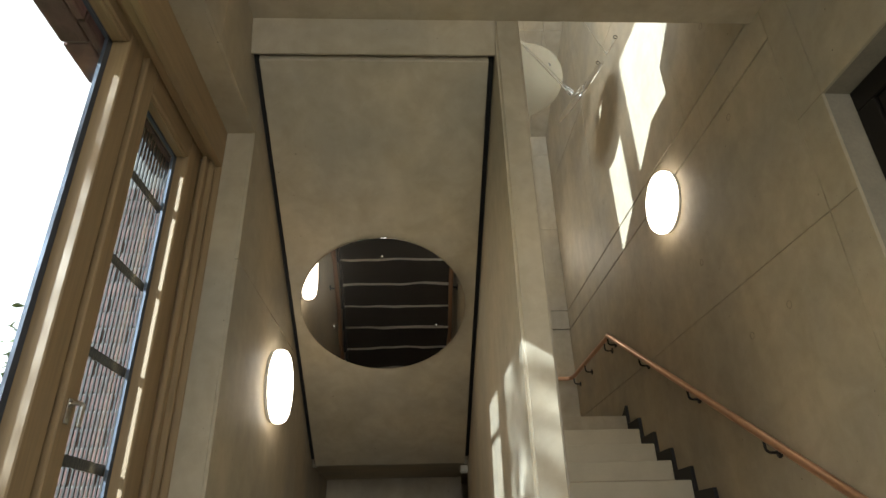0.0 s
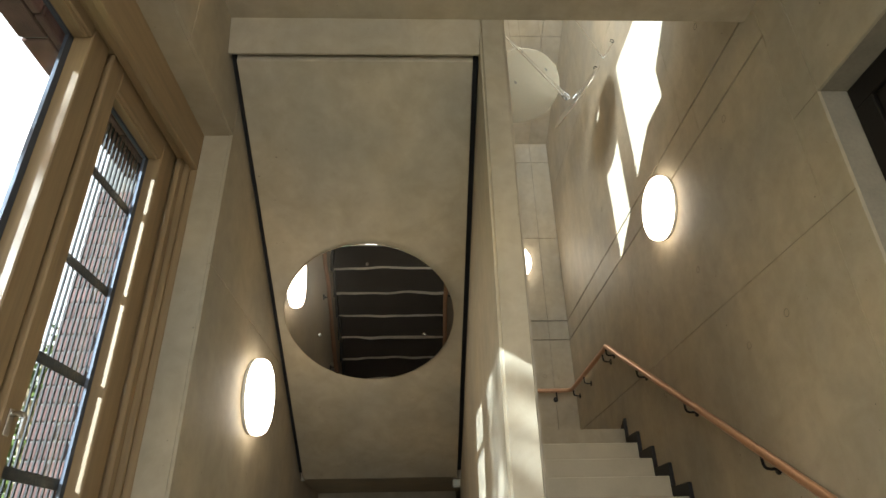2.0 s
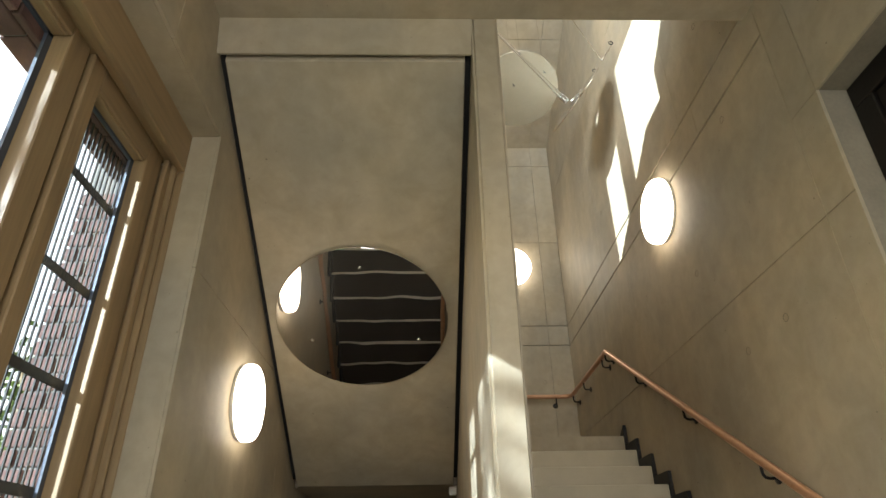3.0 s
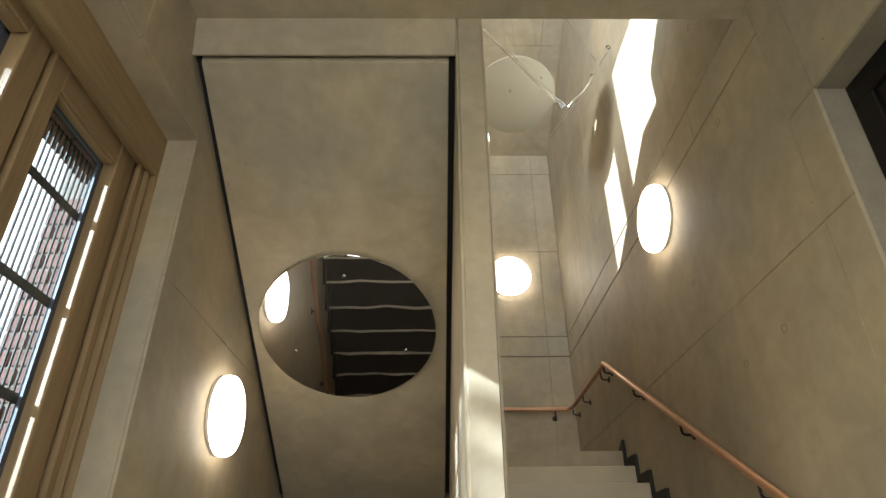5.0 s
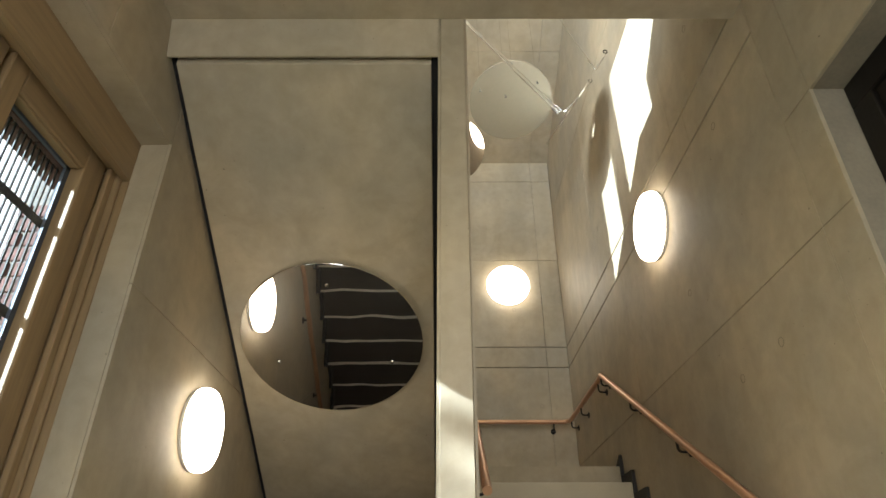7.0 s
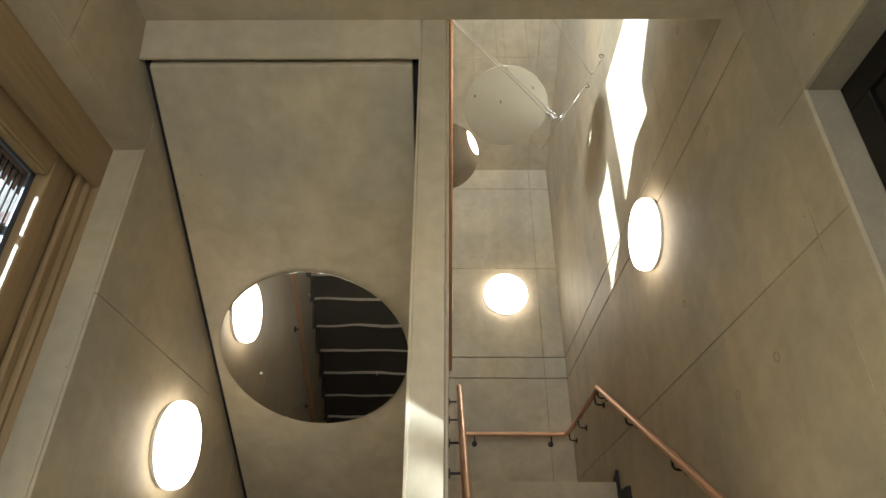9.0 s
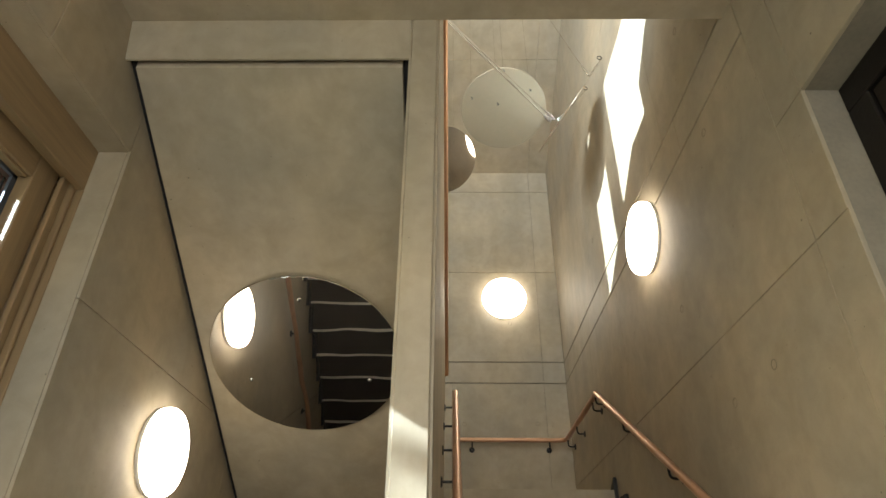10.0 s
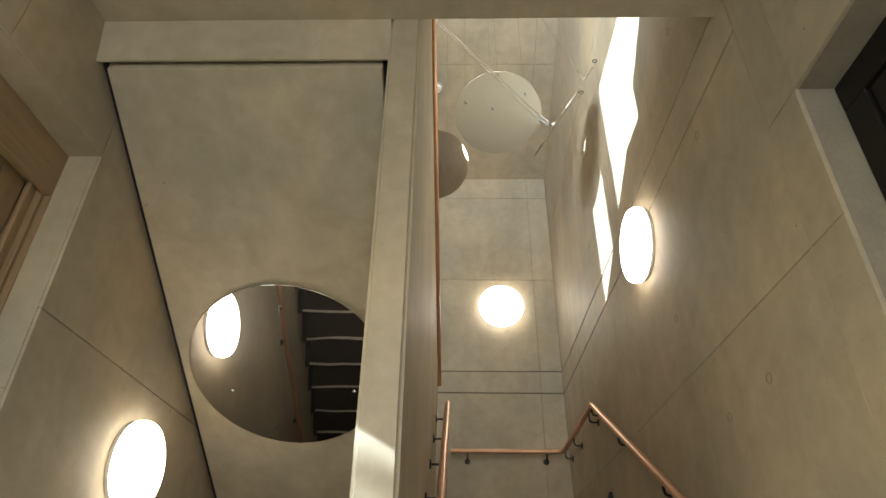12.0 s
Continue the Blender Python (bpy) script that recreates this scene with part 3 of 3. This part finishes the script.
# ---- window ----
def window(name, z, label, shift=0.0):
    """A tall timber window: a wide fixed sash and a narrow opening sash, with a steel grille outside."""
    w = tagged(new(name), label, "window", kind="structure")
    xi, xs = -1.436, -1.545                      # inner faces of the frame and of the sashes
    b0, b1 = z + 0.10, z + HEAD
    part("head_board", boxes((xi - 0.034, xi, -2.5, JAMB, z + 2.597, b1), bevel=0.003), OAK_H, w)
    part("frame_head", boxes((xi - 0.20, xi - 0.0345, -2.5, JAMB + 0.03, z + 2.652, b1), bevel=0.004), OAK_H, w)
    part("frame_head", boxes((xi - 0.085, xi - 0.035, -2.5, JAMB - 0.004, z + 2.628, z + 2.6515), bevel=0.003), OAK_H, w)
    part("jamb_board", boxes((xi - 0.034, xi, JAMB - 0.006, JAMB + 0.03, b0, z + 2.5968), bevel=0.003), OAK, w)
    part("frame_jamb", boxes((xi - 0.20, xi - 0.0345, JAMB - 0.020, JAMB + 0.03, b0, z + 2.627), bevel=0.004), OAK, w)
    part("frame_jamb", boxes((xi - 0.085, xi - 0.060, JAMB - 0.062, JAMB - 0.0205, b0, z + 2.627), bevel=0.003), OAK, w)
    part("frame_jamb", boxes((xi - 0.16, xi, -2.5, -2.4, b0, z + 2.596), bevel=0.004), OAK, w)
    part("frame_sill", boxes((xi - 0.2, xi, -2.5, JAMB, z, b0), bevel=0.004), OAK_H, w)

    def sash(y0, y1, st_l, st_r, rail, face, depth, handle):
        zs0, zs1 = b0 + 0.004, z + 2.650
        x0, x1 = face - depth, face
        ya, yb, zg = y0 + st_l, y1 - st_r, zs1 - rail
        s = part("sash", boxes((x0, x1, y0, ya, zs0, zs1), (x0, x1, yb, y1, zs0, zs1), bevel=0.005), OAK, w)
        part("sash_rail", boxes((x0, x1, ya + 0.001, yb - 0.001, zg, zs1), (x0, x1, ya + 0.001, yb - 0.001, zs0, zs0 + 0.12), bevel=0.005), OAK_H, s)
        part("glazing_bead", boxes((x1 - 0.028, x1 - 0.012, ya - 0.001, ya + 0.012, zs0 + 0.12, zg), bevel=0.003), OAK, s)
        part("glazing_bead", boxes((x1 - 0.028, x1 - 0.012, ya + 0.0125, yb - 0.0125, zg - 0.012, zg + 0.001), bevel=0.003), OAK_H, s)
        g = part("pane", boxes((x0 + 0.010, x0 + 0.016, ya - 0.01, yb + 0.01, zs0 + 0.11, zg + 0.01)), GLASS, s, "clear glass")
        g.visible_shadow = False
        part("glazing_spacer", boxes((x0 + 0.017, x0 + 0.030, ya, ya + 0.016, zs0 + 0.12, zg), (x0 + 0.017, x0 + 0.030, yb - depth * 0.3, yb, zs0 + 0.12, zg), (x0 + 0.017, x0 + 0.030, ya, yb, zg - 0.014, zg)), SPACER, s)
        if handle:
            bm = bmesh.new()
            yh, zh = y0 + 0.035, z + 1.20
            box(bm, x1, x1 + 0.008, yh - 0.014, yh + 0.014, zh - 0.04, zh + 0.04, bevel=0.003)
            tube(bm, [(x1 + 0.005, yh, zh + 0.025), (x1 + 0.03, yh, zh + 0.025), *bend((x1 + 0.03, yh, zh + 0.025), (x1 + 0.045, yh, zh + 0.02), (x1 + 0.045, yh, zh - 0.02), 0.012), (x1 + 0.045, yh, zh - 0.05)], 0.009, 10)
            part("window_handle", bm, STEEL, s, "small steel window handle", smooth=True)

    sash(-2.39, -0.452, 0.1, 0.115, 0.055, xs, 0.10, False)
    sash(-0.432, JAMB - 0.050, 0.085, 0.135, 0.12, xs + 0.012, 0.090, True)
    # black bar painted in as the shade between the two sashes
    part("sash_gap_shade", boxes((xs - 0.08, xs - 0.03, -0.4518, -0.4322, b0, z + 2.65)), GAP_SHADE, w, "black bar painting the shade in the gap between the sashes")
    w.location.y = shift
    return w


def grille(z):
    g = tagged(new("window_grille"), "dark steel grille of upright bars outside the window", "grille")
    x, ya, yb = -1.655, -0.42, 0.27
    for i in range(21):
        y = ya + (yb - ya) * (i + 0.5) / 21
        part("bar", box(bmesh.new(), x - 0.003, x + 0.003, y - 0.0045, y + 0.0045, z + 0.15, z + 2.64), IRON, g)
    for zz in (0.33, 0.71, 1.09, 1.475, 1.86, 2.26):
        part("cross_bar", boxes((x + 0.007, x + 0.015, ya, yb, z + zz - 0.02, z + zz + 0.02), bevel=0.002), IRON, g)
    return g


win = window("window_1", 0.0, "tall larch-framed window with clear glass beside the stair")
window("window_2", UPPER + 0.30, "tall larch-framed window of the upper floor", 0.10)
grille(0.0)

# outer brick skin of the window wall
XO0, XO1, XLN, JO, LINT = -1.90, -1.675, -1.77, 0.30, 2.535
bm = boxes((XO0 + 0.01, XO1, JO + 0.01, 5.3, -0.5, UPPER + 0.3), (XO0 + 0.01, XO1, JO + 0.11, 5.3, UPPER + 0.3, ROOF + 0.5), (XLN + 0.01, XO1, -2.5, JO + 0.01, LINT + 0.01, UPPER + 0.3), (XLN + 0.01, XO1, -2.5, JO + 0.11, UPPER + 0.3 + LINT + 0.01, ROOF + 0.5), (XO0 + 0.01, XO1, -5.0, -2.5, -0.5, ROOF + 0.5))
outer = structure("wall_outer", bm, MORTAR, "dark red brick outer skin with pale mortar", "wall")

# ---- right doorway ----
door = tagged(new("door_1"), "dark-framed glazed door in a deep concrete reveal", "door", kind="structure")
xd = XR + 0.13
part("reveal", boxes((XR + 0.004, XR + 0.34, DOOR_Y + 0.0005, DOOR_Y + 0.2, FLOOR, DOOR_H + 0.2), (XR + 0.004, XR + 0.34, DOOR_END, DOOR_Y, DOOR_H + 0.0005, DOOR_H + 0.2)), CONCRETE, door)
part("frame", boxes((xd, xd + 0.07, DOOR_Y - 0.11, DOOR_Y, FLOOR, DOOR_H - 0.11), (xd, xd + 0.07, DOOR_END, DOOR_END + 0.11, FLOOR, DOOR_H - 0.11), (xd, xd + 0.07, DOOR_END, DOOR_Y, DOOR_H - 0.11, DOOR_H), bevel=0.004), DARK_FRAME, door)
leaf = part("leaf", boxes((xd + 0.015, xd + 0.06, DOOR_Y - 0.20, DOOR_Y - 0.113, FLOOR, DOOR_H - 0.113), (xd + 0.015, xd + 0.06, DOOR_END + 0.113, DOOR_END + 0.20, FLOOR, DOOR_H - 0.113), (xd + 0.015, xd + 0.06, DOOR_END + 0.20, DOOR_Y - 0.20, DOOR_H - 0.20, DOOR_H - 0.113), bevel=0.004), DARK_FRAME, door)
part("pane", boxes((xd + 0.035, xd + 0.043, DOOR_END + 0.19, DOOR_Y - 0.19, FLOOR, DOOR_H - 0.19)), GLASS, leaf, "clear glass")
structure("wall_room", boxes((4.2, 4.4, -5, 3, -0.3, 3.4), (1.60, 4.4, 2.8, 3.0, -0.3, 3.4), (1.44, 4.4, -5, -4.8, -0.3, 3.4), (1.44, 1.60, -5, -4.3, -0.3, 3.4)), PLASTER, "plain plastered walls of the room beyond the door", "wall")
structure("floor_room", boxes((1.46, 4.4, -5, 3, -0.3, FLOOR - 0.002)), STEP, "floor of the room beyond the door", "floor")
structure("ceiling_room", boxes((1.60, 4.4, -5, 3, 3.2, 3.4)), PLASTER, "ceiling of the room beyond the door", "ceiling")

# ---- hanging mirror discs ----
def hanging_disc(centre, normal, radius, label, material):
    m = Matrix.Translation(centre) @ Vector(normal).to_track_quat("Z", "Y").to_matrix().to_4x4()
    d = tagged(new("hanging_disc"), label, "mirror disc", "hanging mirror discs")
    part("plate", lathe([(0, -0.004), (radius - 0.001, -0.004), (radius, -0.003), (radius, 0.003), (radius - 0.001, 0.004), (0, 0.004)], m, 80), material, d)
    return d


def wire(parent, a, b, radius, loops=True):
    """A taut wire with a ring and a hook at its lower end."""
    a, b = Vector(a), Vector(b)
    bm = bmesh.new()
    tube(bm, [a, b], radius, 8)
    w = part("wire", bm, STEEL, parent, "thin steel wire", smooth=True)
    if loops:
        d = (a - b).normalized()
        u = d.cross(Vector((0, 0, 1))).normalized()
        bm = bmesh.new()
        c = b + d * 0.04
        ring = [c + 0.038 * math.cos(2 * math.pi * k / 16) * d + 0.014 * math.sin(2 * math.pi * k / 16) * u for k in range(17)]
        tube(bm, ring, 0.004, 6)
        tube(bm, [b + d * 0.075, b + d * 0.16], 0.0065, 8)
        part("turnbuckle", bm, STEEL, w, smooth=True)
    return w


# a mirror disc; its even reflection is painted as a pale satin tone
d1 = hanging_disc((0.657, 2.24, 4.95), (0.0, -0.40, -0.92), 0.385, "round mirror disc hanging on thin wires, facing down, its reflection painted as a pale tone", MIRROR_TONE)
for x, y in ((0.365, 2.13), (0.60, 2.18), (0.88, 2.06), (0.636, 1.90)):
    zz = 4.95 + -(y - 2.24) * 0.40 / 0.92
    wire(d1, (x, y + 0.1, ROOF), (x, y, zz + 0.004), 0.0012, False)
    bm = bmesh.new()
    tube(bm, [(x, y, zz - 0.006), (x + 0.006, y - 0.012, zz - 0.03), (x + 0.010, y - 0.02, zz - 0.05), (x - 0.006, y - 0.024, zz - 0.055)], 0.004, 6)
    part("hook", bm, BRACKET, d1, "small dark wire hook", smooth=True)
a, v = Vector((0.36, -0.33, 0.42)), Vector((1.05, 3.95, 3.72))
d2 = hanging_disc((1.11, 1.96, 4.57), a.cross(v), 0.335, "round polished disc hanging edge-on from taut rods", MIRROR_B)
wire(d2, (XL, 0.37, 5.91), (1.01, 1.93, 4.51), 0.0060)
wire(d2, (XL, 0.61, 6.19), (1.05, 1.98, 4.58), 0.0034)
wire(d2, (0.82, 2.1, ROOF), (1.30, 1.66, 4.75), 0.0022)
wire(d2, (XR, 1.65, 4.955), (1.30, 1.66, 4.75), 0.0022)
wire(d2, (XR, 2.16, 5.13), (1.08, 1.98, 4.58), 0.0018)
for y, zz in ((1.65, 4.955), (2.16, 5.13)):
    bm = bmesh.new()
    ring = [(XR - 0.02 + 0.018 * math.cos(k * 0.5), y, zz + 0.018 * math.sin(k * 0.5)) for k in range(13)]
    tube(bm, ring, 0.004, 6)
    part("eye_bolt", bm, BRACKET, d2, "dark eye bolt in the wall", smooth=True)
d3 = hanging_disc((0.11, 2.2, 4.33), (0.25, -0.6, -0.76), 0.29, "round polished disc hanging above the spine wall", MIRROR_B)
wire(d3, (0.0, 2.4, ROOF), (0.0, 2.3, 4.225), 0.0015, False)
wire(d3, (0.2, 2.2, ROOF), (0.2, 2.1, 4.45), 0.0015, False)

# ---- outside ----
HAZE = glow_mat("white_haze", (0.96, 0.98, 1.0), 0.45)
structure("backdrop", boxes((-91, -90, 15, 320, -3, 170)), HAZE, "blank white hazy sky far outside the window", "sky")
structure("ground", boxes((-300, -1.97, -300, 300, -0.6, -0.4), (-1.97, 300, 5.3, 300, -0.6, -0.4), (4.45, 300, -300, 5.3, -0.6, -0.4), (-1.97, 4.45, -300, -5.05, -0.6, -0.4)), GRASS, "open ground outside the building", "ground")


def ivy(name, label, cx, cy, sx, sy, h, count):
    """A screen of climbing leaves: many small pointed leaves in clumps on thin stems."""
    rnd = random.Random(7)
    t = tagged(new(name), label, "shrub")
    bm = bmesh.new()
    for _ in range(14):
        x, y = cx + rnd.uniform(-sx, sx), cy + rnd.uniform(-sy, sy)
        tube(bm, [(x, y, -0.42), (x + rnd.uniform(-0.2, 0.2), y + rnd.uniform(-0.2, 0.2), h * 0.5), (x + rnd.uniform(-0.4, 0.4), y + rnd.uniform(-0.4, 0.4), h * rnd.uniform(0.7, 1.0))], 0.02, 6)
    part("stems", bm, OAK, t)
    verts, faces = [], []
    clumps = [(cx + rnd.gauss(0, sx * 0.6), cy + rnd.gauss(0, sy * 0.6), rnd.uniform(-0.2, h)) for _ in range(count // 30)]
    for c in clumps:
        for _ in range(30):
            p = Vector(c) + Vector((rnd.gauss(0, 0.22), rnd.gauss(0, 0.22), rnd.gauss(0, 0.2)))
            q = Euler((rnd.uniform(-0.9, 0.9), rnd.uniform(-0.9, 0.9), rnd.uniform(0, 6.28))).to_matrix()
            k = rnd.uniform(0.04, 0.075)
            base = len(verts)
            for a, b in ((0, -1), (0.62, -0.2), (0, 1.1), (-0.62, -0.2)):
                verts.append(p + q @ Vector((a * k, b * k, 0.25 * k * abs(a))))
            faces.append((base, base + 1, base + 2, base + 3))
    me = bpy.data.meshes.new("leaves")
    me.from_pydata(verts, [], faces)
    me.materials.append(LEAF)
    ob = new("leaves", me)
    ob.parent = t
    return t


ivy("shrub", "sunlit yellow-green climbing shrub outside the window", -4.0, 4.35, 0.45, 0.45, 2.9, 9000)

# ---- bricks of the window reveal ----
def brick_mesh(a, b, c):
    bm = box(bmesh.new(), -a / 2, a / 2, -b / 2, b / 2, -c / 2, c / 2, bevel=0.004)
    me = bpy.data.meshes.new("brick")
    bm.to_mesh(me)
    bm.free()
    me.materials.append(BRICK)
    return me


CLOSER, SHORT, SOLDIER, NARROW = brick_mesh(0.055, 0.06, 0.065), brick_mesh(0.1025, 0.06, 0.065), brick_mesh(0.1025, 0.215, 0.06), brick_mesh(0.03, 0.215, 0.06)


def brick(me, x, y, z, parent):
    o = new("brick", me)
    o.location = (x, y, z)
    o.parent = parent


for i in range(-4, 33):
    z = 0.0375 + 0.075 * i
    for me, x in ((SHORT, 0.051), (SHORT, 0.1640)) if i % 2 else ((CLOSER, 0.0275), (SHORT, 0.1165), (CLOSER, 0.2055)):
        brick(me, XO0 + x, JO + 0.03, z, outer)
for i in range(12):
    brick(SOLDIER, XLN + 0.0515, JO - 0.13 - 0.225 * i, LINT + 0.03, outer)
    brick(NARROW, XLN + 0.125, JO - 0.24 - 0.225 * i, LINT + 0.03, outer)


# ---- tie holes of the cast walls ----
def tie_hole(parent, centre, normal, radius=0.021):
    """A filled formwork tie hole: a shallow dished plug with a rim."""
    m = Matrix.Translation(centre) @ Vector(normal).to_track_quat("Z", "Y").to_matrix().to_4x4()
    part("tie_plug", lathe([(0, -0.004), (radius * 0.8, -0.003), (radius * 0.85, 0.0012), (radius, 0.0012), (radius, -0.004)], m, 18), JOINT, parent, smooth=True)


for y, z in ((0.38, 1.835), (0.77, 1.805), (0.43, 3.79), (2.0, 1.86), (2.7, 3.83), (1.12, 2.42), (0.42, 3.04)):
    tie_hole(wall_right, (XR, y, z), (-1, 0, 0))
for x, z in ((0.855, 5.40), (0.852, 3.852), (0.326, 2.711), (1.091, 2.718)):
    tie_hole(wall_back, (x, YB, z), (0, -1, 0))


# ---- the tree that dapples the low sun ----
def tree(cx, cy, cz, rx, rz, count):
    rnd = random.Random(11)
    t = tagged(new("tree"), "slender leafy tree standing outside the building", "tree")
    bm = bmesh.new()
    n, rings = 10, []
    for k in range(9):
        f = k / 8
        r = 0.14 * (1 - 0.8 * f)
        z = -0.42 + f * (cz + rz * 0.6 + 0.42)
        rings.append([bm.verts.new((cx + 0.12 * math.sin(3 * f) + r * math.cos(2 * math.pi * i / n), cy + r * math.sin(2 * math.pi * i / n), z)) for i in range(n)])
    for a, b in zip(rings, rings[1:]):
        for i in range(n):
            bm.faces.new((a[i], a[(i + 1) % n], b[(i + 1) % n], b[i]))
    for _ in range(16):
        z = cz + rnd.uniform(-rz, rz * 0.5)
        g = rnd.uniform(0, 6.28)
        tube(bm, [(cx, cy, z - 0.3), (cx + 0.5 * rx * math.cos(g), cy + 0.5 * rx * math.sin(g), z), (cx + rx * math.cos(g), cy + rx * math.sin(g), z + 0.3)], 0.02, 6)
    part("trunk", bm, OAK, t)
    verts, faces = [], []
    while len(faces) < count:
        p = Vector((rnd.uniform(-1, 1), rnd.uniform(-1, 1), rnd.uniform(-1, 1)))
        if p.length > 1 or noise.noise(p * 2.6) < -0.12:
            continue
        p = Vector((cx + p.x * rx, cy + p.y * rx, cz + p.z * rz))
        q = Euler((rnd.uniform(-1.2, 1.2), rnd.uniform(-1.2, 1.2), rnd.uniform(0, 6.28))).to_matrix()
        k, base = rnd.uniform(0.05, 0.085), len(verts)
        for a, b in ((0, -1), (0.62, -0.1), (0, 1.1), (-0.62, -0.1)):
            verts.append(p + q @ Vector((a * k, b * k, 0.2 * k * abs(a))))
        faces.append((base, base + 1, base + 2, base + 3))
    me = bpy.data.meshes.new("crown")
    me.from_pydata(verts, [], faces)
    me.materials.append(LEAF)
    new("crown", me).parent = t


tree(-9.65, -8.15, 6.4, 1.6, 1.9, 3000)


detector = tagged(new("smoke_detector"), "small pale round smoke detector on the stairwell ceiling", "smoke detector")
md = Matrix.Translation((0.05, 3.40, zs(3.40) + 0.012)) @ Matrix.Rotation(math.pi, 4, "X")
part("base", lathe([(0, 0.0), (0.075, 0.0), (0.075, 0.018), (0, 0.018)], md, 28), RIM, detector, smooth=True)
part("cap", lathe([(0.062, 0.018), (0.058, 0.045), (0.04, 0.056), (0, 0.058)], md, 28), NOSING, detector, smooth=True)
